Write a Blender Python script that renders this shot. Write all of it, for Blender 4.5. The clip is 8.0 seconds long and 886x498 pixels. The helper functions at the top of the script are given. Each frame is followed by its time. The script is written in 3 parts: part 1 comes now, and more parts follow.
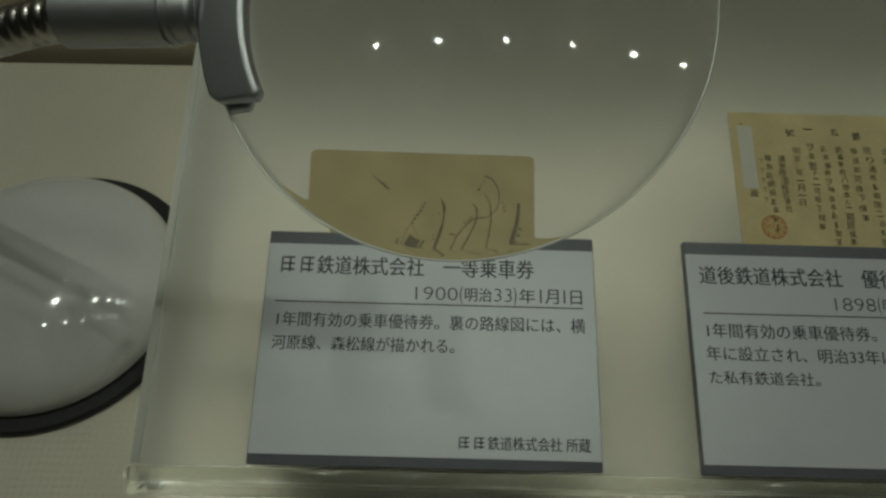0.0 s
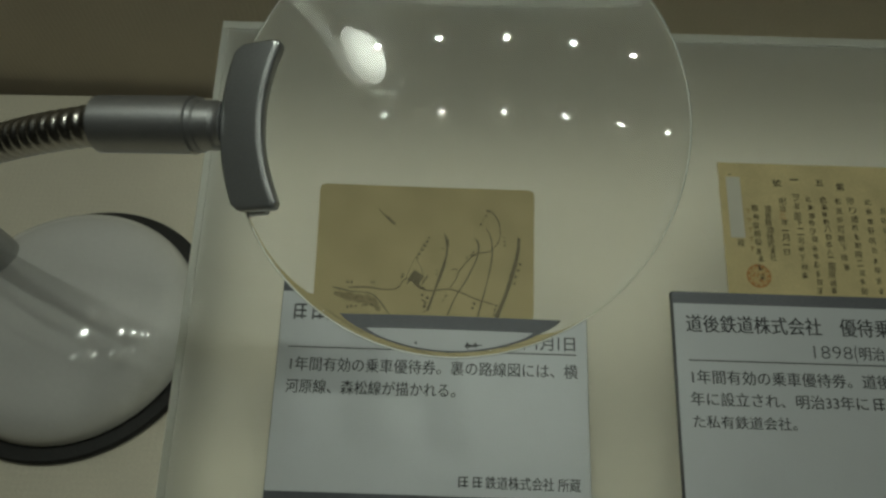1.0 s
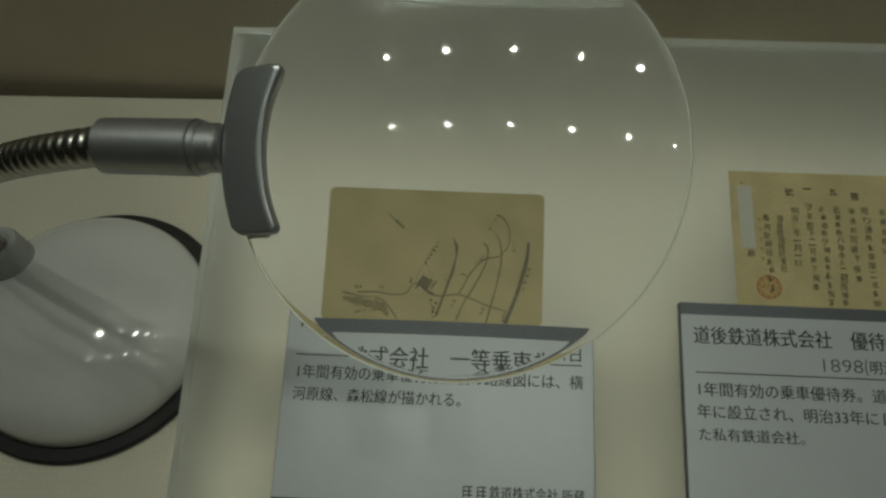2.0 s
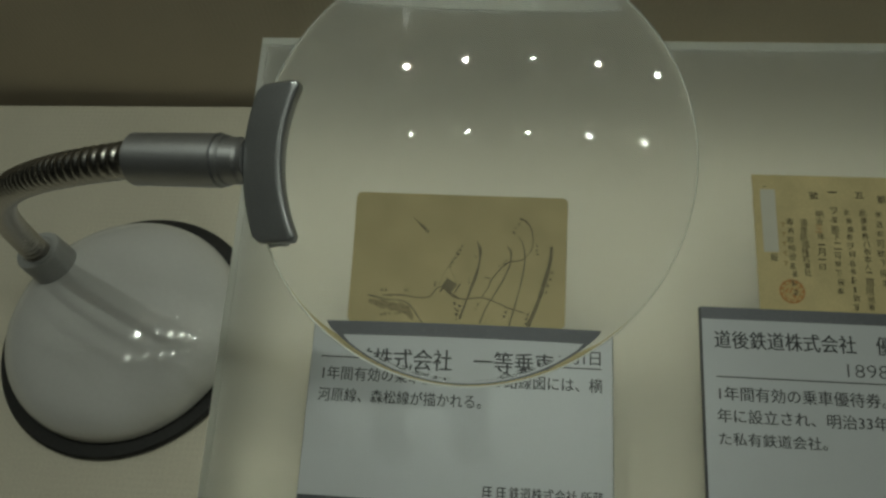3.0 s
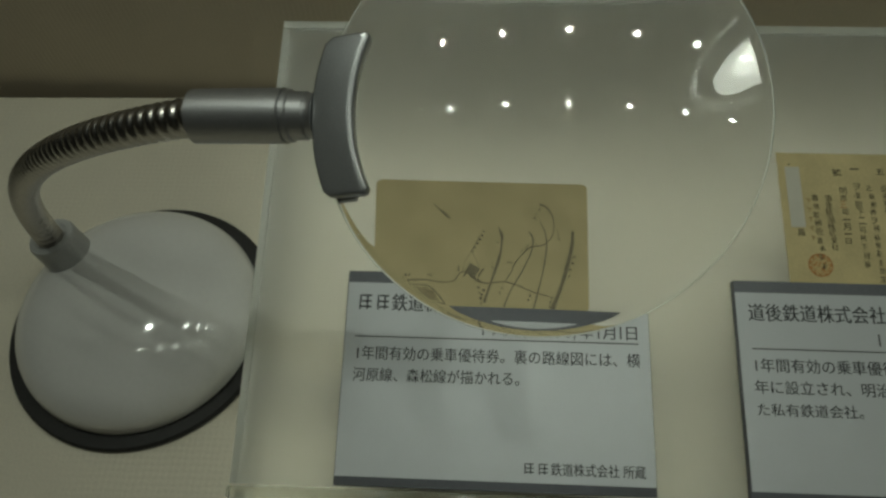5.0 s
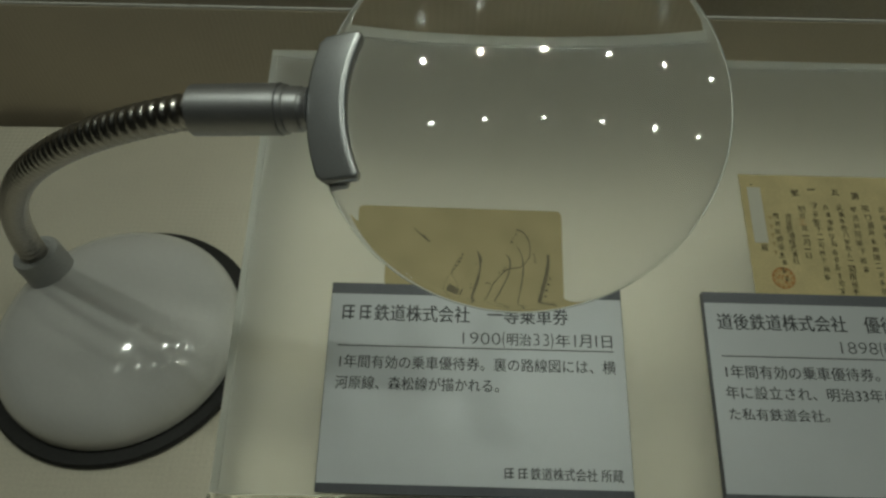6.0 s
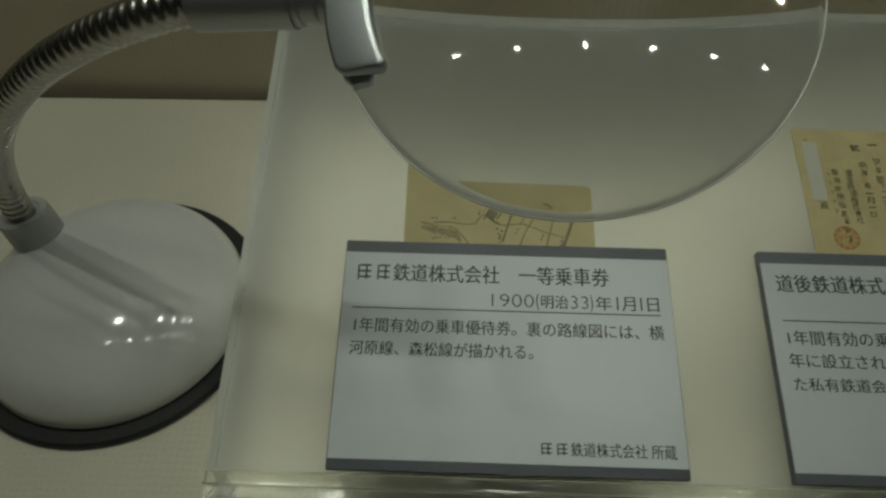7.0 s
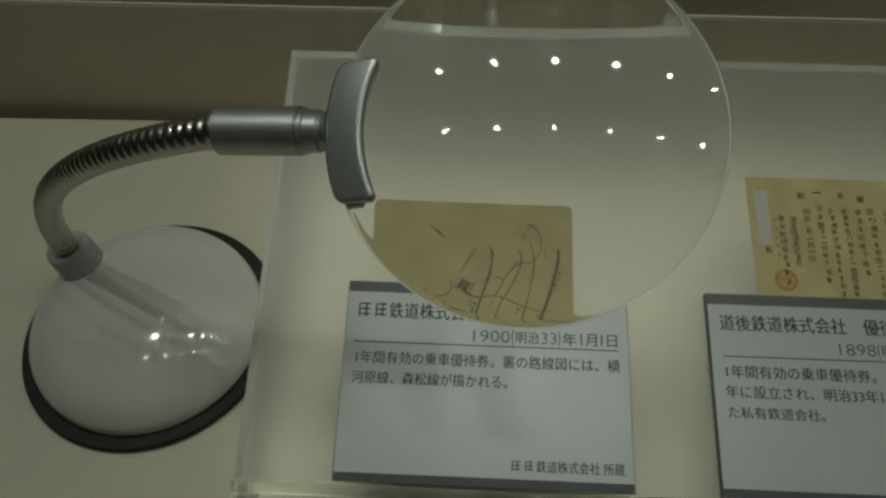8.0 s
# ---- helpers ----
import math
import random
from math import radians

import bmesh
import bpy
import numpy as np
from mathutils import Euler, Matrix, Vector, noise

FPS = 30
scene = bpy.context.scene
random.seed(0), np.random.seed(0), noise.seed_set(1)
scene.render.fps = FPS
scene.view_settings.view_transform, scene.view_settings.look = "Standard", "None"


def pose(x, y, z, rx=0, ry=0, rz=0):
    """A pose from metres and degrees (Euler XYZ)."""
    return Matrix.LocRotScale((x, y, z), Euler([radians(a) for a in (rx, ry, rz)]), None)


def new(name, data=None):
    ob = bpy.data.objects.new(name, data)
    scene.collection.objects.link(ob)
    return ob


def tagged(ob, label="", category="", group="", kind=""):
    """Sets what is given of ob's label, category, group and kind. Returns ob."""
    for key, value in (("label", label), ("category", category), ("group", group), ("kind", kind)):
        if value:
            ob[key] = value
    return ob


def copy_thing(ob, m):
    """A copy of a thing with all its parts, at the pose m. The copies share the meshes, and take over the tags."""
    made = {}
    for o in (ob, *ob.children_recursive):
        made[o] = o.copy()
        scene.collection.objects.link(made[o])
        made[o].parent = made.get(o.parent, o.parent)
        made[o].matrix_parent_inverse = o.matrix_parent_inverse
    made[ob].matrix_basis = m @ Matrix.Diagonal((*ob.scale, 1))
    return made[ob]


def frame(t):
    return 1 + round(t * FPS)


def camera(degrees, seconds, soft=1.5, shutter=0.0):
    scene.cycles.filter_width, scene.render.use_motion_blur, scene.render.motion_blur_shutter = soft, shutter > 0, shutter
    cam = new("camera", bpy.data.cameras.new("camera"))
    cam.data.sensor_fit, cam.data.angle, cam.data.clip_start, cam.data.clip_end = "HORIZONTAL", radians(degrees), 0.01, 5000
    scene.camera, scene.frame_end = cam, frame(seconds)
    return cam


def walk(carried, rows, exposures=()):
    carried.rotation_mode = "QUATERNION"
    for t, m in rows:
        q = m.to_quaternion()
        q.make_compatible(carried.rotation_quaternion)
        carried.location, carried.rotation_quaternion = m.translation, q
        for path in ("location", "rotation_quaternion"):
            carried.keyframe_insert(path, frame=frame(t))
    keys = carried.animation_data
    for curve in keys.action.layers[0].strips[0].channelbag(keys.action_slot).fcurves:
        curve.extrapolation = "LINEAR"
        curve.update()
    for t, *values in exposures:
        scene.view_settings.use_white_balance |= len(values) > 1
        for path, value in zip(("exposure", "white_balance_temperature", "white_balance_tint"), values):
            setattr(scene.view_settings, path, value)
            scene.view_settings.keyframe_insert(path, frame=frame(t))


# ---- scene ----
cam = camera(64.8, 8.0, soft=2.6)
METRES, EYE, TILT, LEAN, TURN = 0.33, 0.346, -77.5, 0.0, -1.1
ROWS = [
    (0.0, 0.0, 0.0, 0.0, -0.58, 19.52, -1.63),
    (0.2, 0.0045, -0.0437, 0.0224, -0.47, 19.4, -1.63),
    (0.5, 0.0009, -0.0823, 0.0472, -0.43, 19.18, -1.85),
    (1.0, 0.0078, -0.0949, 0.0797, 0.1, 17.67, -2.09),
    (1.5, 0.0246, -0.0932, 0.1013, 0.8, 16.93, -2.25),
    (1.7, 0.0202, -0.0962, 0.1075, 0.91, 16.77, -2.45),
    (2.8, 0.0501, -0.1327, 0.1227, 4.12, 15.69, -3.77),
    (3.0, 0.0503, -0.1281, 0.1177, 4.45, 16.2, -3.63),
    (3.5, 0.0264, -0.1206, 0.0851, 5.01, 16.82, -4.14),
    (3.8, -0.0143, -0.059, 0.0228, 3.5, 18.98, -4.0),
    (4.0, -0.0334, -0.0176, -0.005, 3.06, 21.78, -3.67),
    (4.2, -0.0394, -0.0444, 0.0108, 2.37, 22.68, -3.29),
    (4.5, -0.0387, -0.0891, 0.0428, 1.97, 19.28, -3.14),
    (4.7, -0.0449, -0.1103, 0.0667, 2.44, 17.25, -2.79),
    (5.8, -0.0509, -0.1075, -0.026, 0.23, 22.3, -1.87),
    (6.0, -0.057, -0.1165, -0.0323, 0.04, 23.02, -1.76),
    (6.2, -0.0547, -0.133, -0.0234, 0.23, 23.16, -1.8),
    (6.5, -0.0648, -0.0604, -0.0562, -0.05, 24.47, -1.3),
    (6.8, -0.0791, -0.0177, -0.0659, -0.22, 24.57, -1.78),
    (7.0, -0.086, 0.0264, -0.0876, 0.33, 25.29, -2.09),
    (7.2, -0.0884, 0.0374, -0.0835, 0.73, 25.23, -2.0),
    (7.5, -0.0649, -0.016, -0.0657, 0.96, 25.5, -2.14),
    (7.8, -0.0457, -0.1428, -0.023, 1.16, 23.05, -2.93),
    (8.0, -0.051, -0.1758, -0.0028, 1.14, 20.55, -2.7),
]
walk(cam, [(t, pose(0, 0, EYE, TILT, LEAN, TURN) @ pose(METRES * x, METRES * y, METRES * z, 90 + pitch, roll, yaw)) for t, x, y, z, yaw, pitch, roll in ROWS], [(0.0, -0.16), (1.0, -0.08), (3.5, -0.06), (4.5, -0.04), (6.0, 0.04), (7.0, 0.03), (8.0, -0.03)])

# ---- world and lamps ----
world = bpy.data.worlds.new("dim_room")
world.use_nodes = True
world.node_tree.nodes["Background"].inputs[0].default_value = (0.9, 0.95, 0.75, 1)
world.node_tree.nodes["Background"].inputs[1].default_value = 0.03
scene.world = world
LAMP_WATTS = ((2.45, 1.60, 1.04, 0.85, 0.78, 0.80), (0.13, 0.13, 0.14, 0.14, 0.16, 0.20))
LAMP_COLOUR = (0.90, 1.0, 0.855)
LAMP_FIRST = Vector((-0.3635, 0.2942, 0.9988))
LAMP_STEP = Vector((0.19755, -0.00861, 0.00518))
LAMP_ROW = Vector((-0.0087, -0.2380, 0.0276))


# ---- materials ----
def material(name, colour, rough=0.5, metal=0.0, grain=None, grain_amount=0.1, stain=None, stain_amount=0.1,
             bump=0.0, bump_scale=None, transmission=0.0, coat=0.0, ior=1.5, specular=0.5, stretch=(1, 1, 1)):
    m = bpy.data.materials.new(name)
    m.use_nodes = True
    nodes, links = m.node_tree.nodes, m.node_tree.links
    p = nodes["Principled BSDF"]
    p.inputs["Roughness"].default_value = rough
    p.inputs["Metallic"].default_value = metal
    p.inputs["Transmission Weight"].default_value = transmission
    p.inputs["Coat Weight"].default_value = coat
    p.inputs["IOR"].default_value = ior
    p.inputs["Specular IOR Level"].default_value = specular
    p.inputs["Base Color"].default_value = (*colour, 1)
    coord = nodes.new("ShaderNodeTexCoord")
    mapping = nodes.new("ShaderNodeMapping")
    mapping.inputs["Scale"].default_value = stretch
    links.new(coord.outputs["Object"], mapping.inputs["Vector"])
    last = None
    for scale, amount, detail in ((stain, stain_amount, 4), (grain, grain_amount, 2)):
        if not scale:
            continue
        tex = nodes.new("ShaderNodeTexNoise")
        tex.inputs["Scale"].default_value = scale
        tex.inputs["Detail"].default_value = detail
        links.new(mapping.outputs[0], tex.inputs["Vector"])
        ramp = nodes.new("ShaderNodeMapRange")
        ramp.inputs["From Min"].default_value, ramp.inputs["From Max"].default_value = 0.3, 0.7
        ramp.inputs["To Min"].default_value, ramp.inputs["To Max"].default_value = 1 - amount, 1 + amount
        links.new(tex.outputs["Fac"], ramp.inputs["Value"])
        mult = nodes.new("ShaderNodeVectorMath")
        mult.operation = "SCALE"
        if last is None:
            mult.inputs[0].default_value = colour
        else:
            links.new(last, mult.inputs[0])
        links.new(ramp.outputs[0], mult.inputs["Scale"])
        last = mult.outputs[0]
    if last is not None:
        links.new(last, p.inputs["Base Color"])
    if bump:
        tex = nodes.new("ShaderNodeTexNoise")
        tex.inputs["Scale"].default_value = bump_scale or 800
        tex.inputs["Detail"].default_value = 3
        links.new(mapping.outputs[0], tex.inputs["Vector"])
        b = nodes.new("ShaderNodeBump")
        b.inputs["Strength"].default_value = bump
        b.inputs["Distance"].default_value = 0.0004
        links.new(tex.outputs["Fac"], b.inputs["Height"])
        links.new(b.outputs[0], p.inputs["Normal"])
    return m


def hazed(name, colour, rough, haze, haze_colour):
    """Acrylic: rough or clear transmission with a share of white scatter."""
    m = material(name, colour, rough, transmission=1.0, ior=1.49)
    nodes, links = m.node_tree.nodes, m.node_tree.links
    scatter = nodes.new("ShaderNodeBsdfDiffuse")
    scatter.inputs[0].default_value = (*haze_colour, 1)
    mix = nodes.new("ShaderNodeMixShader")
    mix.inputs[0].default_value = haze
    links.new(nodes["Principled BSDF"].outputs[0], mix.inputs[1])
    links.new(scatter.outputs[0], mix.inputs[2])
    links.new(mix.outputs[0], nodes["Material Output"].inputs[0])
    return m


def woven(name, colour):
    """Cloth with a fine weave, uneven in tone."""
    m = material(name, colour, 0.95, grain=900, grain_amount=0.06, stain=9, stain_amount=0.05, specular=0.1)
    nodes, links = m.node_tree.nodes, m.node_tree.links
    coord = nodes.new("ShaderNodeTexCoord")
    heights = []
    for direction in ("X", "Y"):
        wave = nodes.new("ShaderNodeTexWave")
        wave.bands_direction = direction
        wave.inputs["Scale"].default_value = 88
        wave.inputs["Distortion"].default_value = 1.5
        wave.inputs["Detail"].default_value = 1
        links.new(coord.outputs["Object"], wave.inputs["Vector"])
        heights.append(wave.outputs["Fac"])
    add = nodes.new("ShaderNodeMath")
    links.new(heights[0], add.inputs[0])
    links.new(heights[1], add.inputs[1])
    b = nodes.new("ShaderNodeBump")
    b.inputs["Strength"].default_value = 0.25
    b.inputs["Distance"].default_value = 0.0003
    links.new(add.outputs[0], b.inputs["Height"])
    links.new(b.outputs[0], nodes["Principled BSDF"].inputs["Normal"])
    return m


CLOTH = woven("cream_cloth", (0.66, 0.61, 0.50))
WALL = woven("brown_grey_wallcloth", (0.58, 0.51, 0.40))
WALL_DARK = material("dark_laminate", (0.38, 0.33, 0.255), 0.12, grain=500, grain_amount=0.05, stain=8, stain_amount=0.06)
EDGE_LIGHT = material("pale_edge", (0.62, 0.60, 0.55), 0.4, grain=300, grain_amount=0.1)
ROOM_DARK = material("dark_room_paint", (0.10, 0.095, 0.085), 0.8, stain=3, stain_amount=0.2)
FROST_TOP = hazed("acrylic_face", (0.79, 0.79, 0.77), 0.5, 0.03, (0.8, 0.8, 0.72))
FROST_BACK = hazed("acrylic_frosted_back", (0.79, 0.79, 0.77), 0.55, 0.03, (0.8, 0.8, 0.72))
ACRYLIC_EDGE = hazed("acrylic_polished_edge", (0.90, 0.91, 0.87), 0.35, 0.04, (0.8, 0.8, 0.74))
ACRYLIC_SIDE = hazed("acrylic_sawn_side", (0.74, 0.74, 0.71), 0.45, 0.03, (0.8, 0.8, 0.72))
ACRYLIC_CLEAR = hazed("acrylic_clear", (0.84, 0.85, 0.81), 0.08, 0.03, (0.8, 0.8, 0.72))
GLASS = bpy.data.materials.new("lens_glass")
GLASS.use_nodes = True
_lens = GLASS.node_tree.nodes.new("ShaderNodeBsdfGlass")
_lens.inputs["Roughness"].default_value, _lens.inputs["IOR"].default_value = 0.0, 1.49
GLASS.node_tree.links.new(_lens.outputs[0], GLASS.node_tree.nodes["Material Output"].inputs[0])
LENS_EDGE = hazed("ground_lens_edge", (0.96, 0.97, 0.95), 0.25, 0.8, (0.8, 0.82, 0.78))
DOME_WHITE = material("glossy_white_plastic", (0.66, 0.65, 0.63), 0.085, specular=0.65, stain=14, stain_amount=0.03, grain=400, grain_amount=0.015)
CLAMP_GREY = material("silver_grey_paint", (0.37, 0.375, 0.38), 0.28, metal=0.7, grain=2500, grain_amount=0.08, stain=60, stain_amount=0.05, bump=0.05, bump_scale=4000)
RUBBER = material("black_rubber", (0.012, 0.011, 0.010), 0.6, grain=500, grain_amount=0.3, bump=0.2, bump_scale=1500)
SILVER = material("satin_silver_paint", (0.46, 0.46, 0.47), 0.42, metal=0.85, grain=2500, grain_amount=0.08, stain=60, stain_amount=0.05, bump=0.05, bump_scale=4000)
CHROME = material("gooseneck_chrome", (0.50, 0.48, 0.455), 0.28, metal=1.0, grain=900, grain_amount=0.1)
GREY_PLASTIC = material("grey_plastic", (0.40, 0.40, 0.39), 0.4, grain=800, grain_amount=0.06, stain=80, stain_amount=0.05)
SLOT = material("dark_slot", (0.03, 0.03, 0.03), 0.6, grain=600, grain_amount=0.2)
PLATE = material("grey_styrene", (0.13, 0.135, 0.15), 0.5, grain=900, grain_amount=0.08, stain=30, stain_amount=0.06)
PAPER = material("white_paper", (0.59, 0.61, 0.625), 0.6, grain=1500, grain_amount=0.02, stain=25, stain_amount=0.02, specular=0.3)
INK = material("grey_black_ink", (0.035, 0.035, 0.04), 0.5, grain=4000, grain_amount=0.3)
CARD = material("aged_tan_card", (0.535, 0.452, 0.255), 0.8, grain=1800, grain_amount=0.07, stain=55, stain_amount=0.10, bump=0.2, bump_scale=2500, specular=0.2)
OLD_PAPER = material("yellowed_paper", (0.65, 0.54, 0.29), 0.85, grain=1600, grain_amount=0.06, stain=45, stain_amount=0.11, bump=0.25, bump_scale=1800, specular=0.2)
MAP_INK = material("faded_map_ink", (0.19, 0.16, 0.10), 0.8, grain=1500, grain_amount=0.45)
MAP_GREY = material("faded_grey_wash", (0.22, 0.19, 0.12), 0.8, grain=1200, grain_amount=0.3)
MAP_PALE = material("pale_wash", (0.33, 0.275, 0.155), 0.8, grain=900, grain_amount=0.25)
BRUSH_INK = material("brush_ink", (0.11, 0.088, 0.055), 0.8, grain=2500, grain_amount=0.4)
SEAL_RED = material("vermilion_seal_ink", (0.52, 0.23, 0.08), 0.8, grain=1800, grain_amount=0.4)
STAMP_FAINT = material("faint_vermilion_ink", (0.47, 0.33, 0.15), 0.8, grain=1800, grain_amount=0.2)
SEAL_PALE = material("pale_seal_ground", (0.60, 0.44, 0.20), 0.8, grain=1800, grain_amount=0.15)
LABEL_WHITE = material("masking_paper", (0.66, 0.63, 0.53), 0.7, grain=1500, grain_amount=0.03, stain=60, stain_amount=0.03)
LAMP_GLOW = bpy.data.materials.new("lamp_glow")
LAMP_GLOW.use_nodes = True
_glow = LAMP_GLOW.node_tree.nodes["Principled BSDF"]
_glow.inputs["Emission Color"].default_value = (*LAMP_COLOUR, 1)
_glow.inputs["Emission Strength"].default_value = 88


# ---- mesh helpers ----
def finish(bm, name, mats, smooth=False):
    mesh = bpy.data.meshes.new(name)
    bmesh.ops.recalc_face_normals(bm, faces=bm.faces)
    bm.to_mesh(mesh)
    bm.free()
    for m in mats if isinstance(mats, (list, tuple)) else [mats]:
        mesh.materials.append(m)
    if smooth:
        mesh.shade_smooth()
        mesh.set_sharp_from_angle(angle=radians(35))
    return mesh


def part(name, bm, mats, parent, label="", smooth=False, at=None):
    ob = new(name, bm if isinstance(bm, bpy.types.Mesh) else finish(bm, name, mats, smooth))
    if parent is not None:
        ob.parent = parent
    if at is not None:
        ob.matrix_basis = at
    if label:
        ob["label"] = label
    return ob


def box(x0, x1, y0, y1, z0, z1, bevel=0.0, segments=2):
    bm = bmesh.new()
    bmesh.ops.create_cube(bm, size=1)
    for v in bm.verts:
        v.co = Vector(((x0 + x1) / 2 + v.co.x * (x1 - x0), (y0 + y1) / 2 + v.co.y * (y1 - y0), (z0 + z1) / 2 + v.co.z * (z1 - z0)))
    if bevel:
        bmesh.ops.bevel(bm, geom=bm.edges[:], offset=bevel, segments=segments, affect="EDGES", profile=0.5)
    return bm


def turned(profile, steps=64):
    """A body of revolution about z from (radius, height) pairs."""
    bm = bmesh.new()
    rings = []
    for r, z in profile:
        if r < 1e-6:
            rings.append([bm.verts.new((0, 0, z))])
        else:
            rings.append([bm.verts.new((r * math.cos(k * math.tau / steps), r * math.sin(k * math.tau / steps), z)) for k in range(steps)])
    for lo, hi in zip(rings, rings[1:]):
        for k in range(steps):
            j = (k + 1) % steps
            if len(lo) == 1 and len(hi) == 1:
                continue
            if len(lo) == 1:
                bm.faces.new((lo[0], hi[j], hi[k]))
            elif len(hi) == 1:
                bm.faces.new((lo[k], lo[j], hi[0]))
            else:
                bm.faces.new((lo[k], lo[j], hi[j], hi[k]))
    return bm


def along(a, b):
    """The pose at a whose z axis points to b."""
    a, b = Vector(a), Vector(b)
    return Matrix.Translation(a) @ (b - a).to_track_quat("Z", "Y").to_matrix().to_4x4()


def spline(points, per=8):
    """A smooth line through the points (Catmull-Rom)."""
    p = [Vector(q) for q in points]
    p = [2 * p[0] - p[1], *p, 2 * p[-1] - p[-2]]
    out = []
    for a, b, c, d in zip(p, p[1:], p[2:], p[3:]):
        for k in range(per):
            s = k / per
            out.append(0.5 * (2 * b + (c - a) * s + (2 * a - 5 * b + 4 * c - d) * s * s + (3 * b - a - 3 * c + d) * s ** 3))
    return out + [p[-2]]


def stroke(points, widths, lift=0.0, per=8, wobble=0.0):
    """A flat pen stroke in the xy plane; widths go from its start to its end."""
    line = spline([(x, y, lift) for x, y in points], per)
    bm = bmesh.new()
    sides = []
    for k, q in enumerate(line):
        d = (line[min(k + 1, len(line) - 1)] - line[max(k - 1, 0)])
        n = Vector((-d.y, d.x, 0)).normalized()
        s = k / (len(line) - 1) * (len(widths) - 1)
        i = min(int(s), len(widths) - 2)
        w = widths[i] + (widths[i + 1] - widths[i]) * (s - i)
        w *= 1 + random.uniform(-wobble, wobble)
        sides.append((bm.verts.new(q + n * w / 2), bm.verts.new(q - n * w / 2)))
    for (a, b), (c, d) in zip(sides, sides[1:]):
        bm.faces.new((a, b, d, c))
    return bm


def bars(rects, lift=0.0):
    """Flat bars, each (x, y, width, height, turn)."""
    bm = bmesh.new()
    for x, y, w, h, turn in rects:
        c, s = math.cos(turn), math.sin(turn)
        bm.faces.new([bm.verts.new((x + u * w / 2 * c - v * h / 2 * s, y + u * w / 2 * s + v * h / 2 * c, lift)) for u, v in ((-1, -1), (1, -1), (1, 1), (-1, 1))])
    return bm


def letters(text, x0, x1, y0, height, bold=0.0, lift=0.0):
    """Words with Blender's own font, from x0 to x1 on the line y0, as a mesh."""
    curve = bpy.data.curves.new("letters", "FONT")
    curve.body = text
    curve.offset = bold
    curve.resolution_u = 3
    ob = new("letters", curve)
    bpy.context.view_layer.update()
    mesh = bpy.data.meshes.new_from_object(ob.evaluated_get(bpy.context.evaluated_depsgraph_get()))
    bpy.data.objects.remove(ob)
    bpy.data.curves.remove(curve)
    co = np.empty(len(mesh.vertices) * 3)
    mesh.vertices.foreach_get("co", co)
    co = co.reshape(-1, 3)
    low, high = co.min(0), co.max(0)
    co[:, 0] = x0 + (co[:, 0] - low[0]) * (x1 - x0) / (high[0] - low[0])
    co[:, 1] = y0 + (co[:, 1] - low[1]) * height / (high[1] - low[1])
    co[:, 2] = lift
    mesh.vertices.foreach_set("co", co.ravel())
    mesh.materials.clear()
    mesh.materials.append(INK)
    mesh.update()
    return mesh


def empty(name, m):
    ob = new(name)
    ob.empty_display_size = 0.02
    ob.matrix_basis = m
    return ob


# ---- the showcase ----
floor = part("floor", box(-1.3, 1.3, -0.75, 0.366, -0.03, 0.0, 0.004, 3), CLOTH, None, smooth=True)
tagged(floor, "cream cloth-covered display surface of the showcase", "floor", kind="structure")
north = empty("wall_north", pose(0, 0.372, 0, 0, 0, -0.9))
tagged(north, "brown-grey cloth back wall below a darker satin board", "wall", kind="structure")
part("lower_panel", box(-1.3, 1.3, 0.0, 0.0022, -0.03, 0.0985, 0.0004, 1), WALL, north)
part("panel_edge", box(-1.3, 1.3, 0.0003, 0.0022, 0.0988, 0.1003, 0.0003, 1), EDGE_LIGHT, north, "pale top edge of the panel")
part("upper_panel", box(-1.3, 1.3, 0.0026, 0.05, -0.03, 1.06), WALL_DARK, north, "darker satin board above the panel")
for name, b in (("wall_west", (-1.36, -1.3, -0.75, 0.43, -0.03, 1.06)), ("wall_east", (1.3, 1.36, -0.75, 0.43, -0.03, 1.06)), ("wall_south", (-1.36, 1.36, -0.81, -0.75, -0.03, 1.06))):
    tagged(part(name, box(*b), ROOM_DARK, None), "plain dark wall that closes the showcase", "wall", kind="structure")
tagged(part("ceiling", box(-1.36, 1.36, -0.81, 0.43, 1.065, 1.14), ROOM_DARK, None), "dark showcase ceiling with small spotlights", "ceiling", kind="structure")


# ---- ceiling spotlights ----
def ceiling_spotlight(m):
    thing = empty("ceiling_spotlight", m)
    tagged(thing, "small round white LED spotlight in the dark ceiling", "spotlight", "ceiling spotlights")
    part("housing", turned([(0.016, 0.075), (0.024, 0.075), (0.024, 0.004), (0.0215, 0.0), (0.0165, 0.0), (0.0150, 0.010), (0.0150, 0.03)], 32), GREY_PLASTIC, thing, smooth=True)
    part("reflector", turned([(0.0, 0.028), (0.0135, 0.028), (0.0146, 0.012)], 24), SLOT, thing)
    part("bulb", turned([(0.0, -0.0035), (0.0042, -0.0024), (0.0062, 0.0), (0.0062, 0.006), (0.0, 0.006)], 24), LAMP_GLOW, thing, "glowing LED bulb", smooth=True)
    lamp = bpy.data.lights.new("spot_lamp", "SPOT")
    lamp.energy, lamp.color, lamp.shadow_soft_size = LAMP_WATTS[0][0], LAMP_COLOUR, 0.0085
    lamp.spot_size, lamp.spot_blend = radians(160), 1.0
    ob = new("spot_lamp", lamp)
    ob.parent = thing
    ob.matrix_basis = pose(0, 0, -0.012)
    return thing


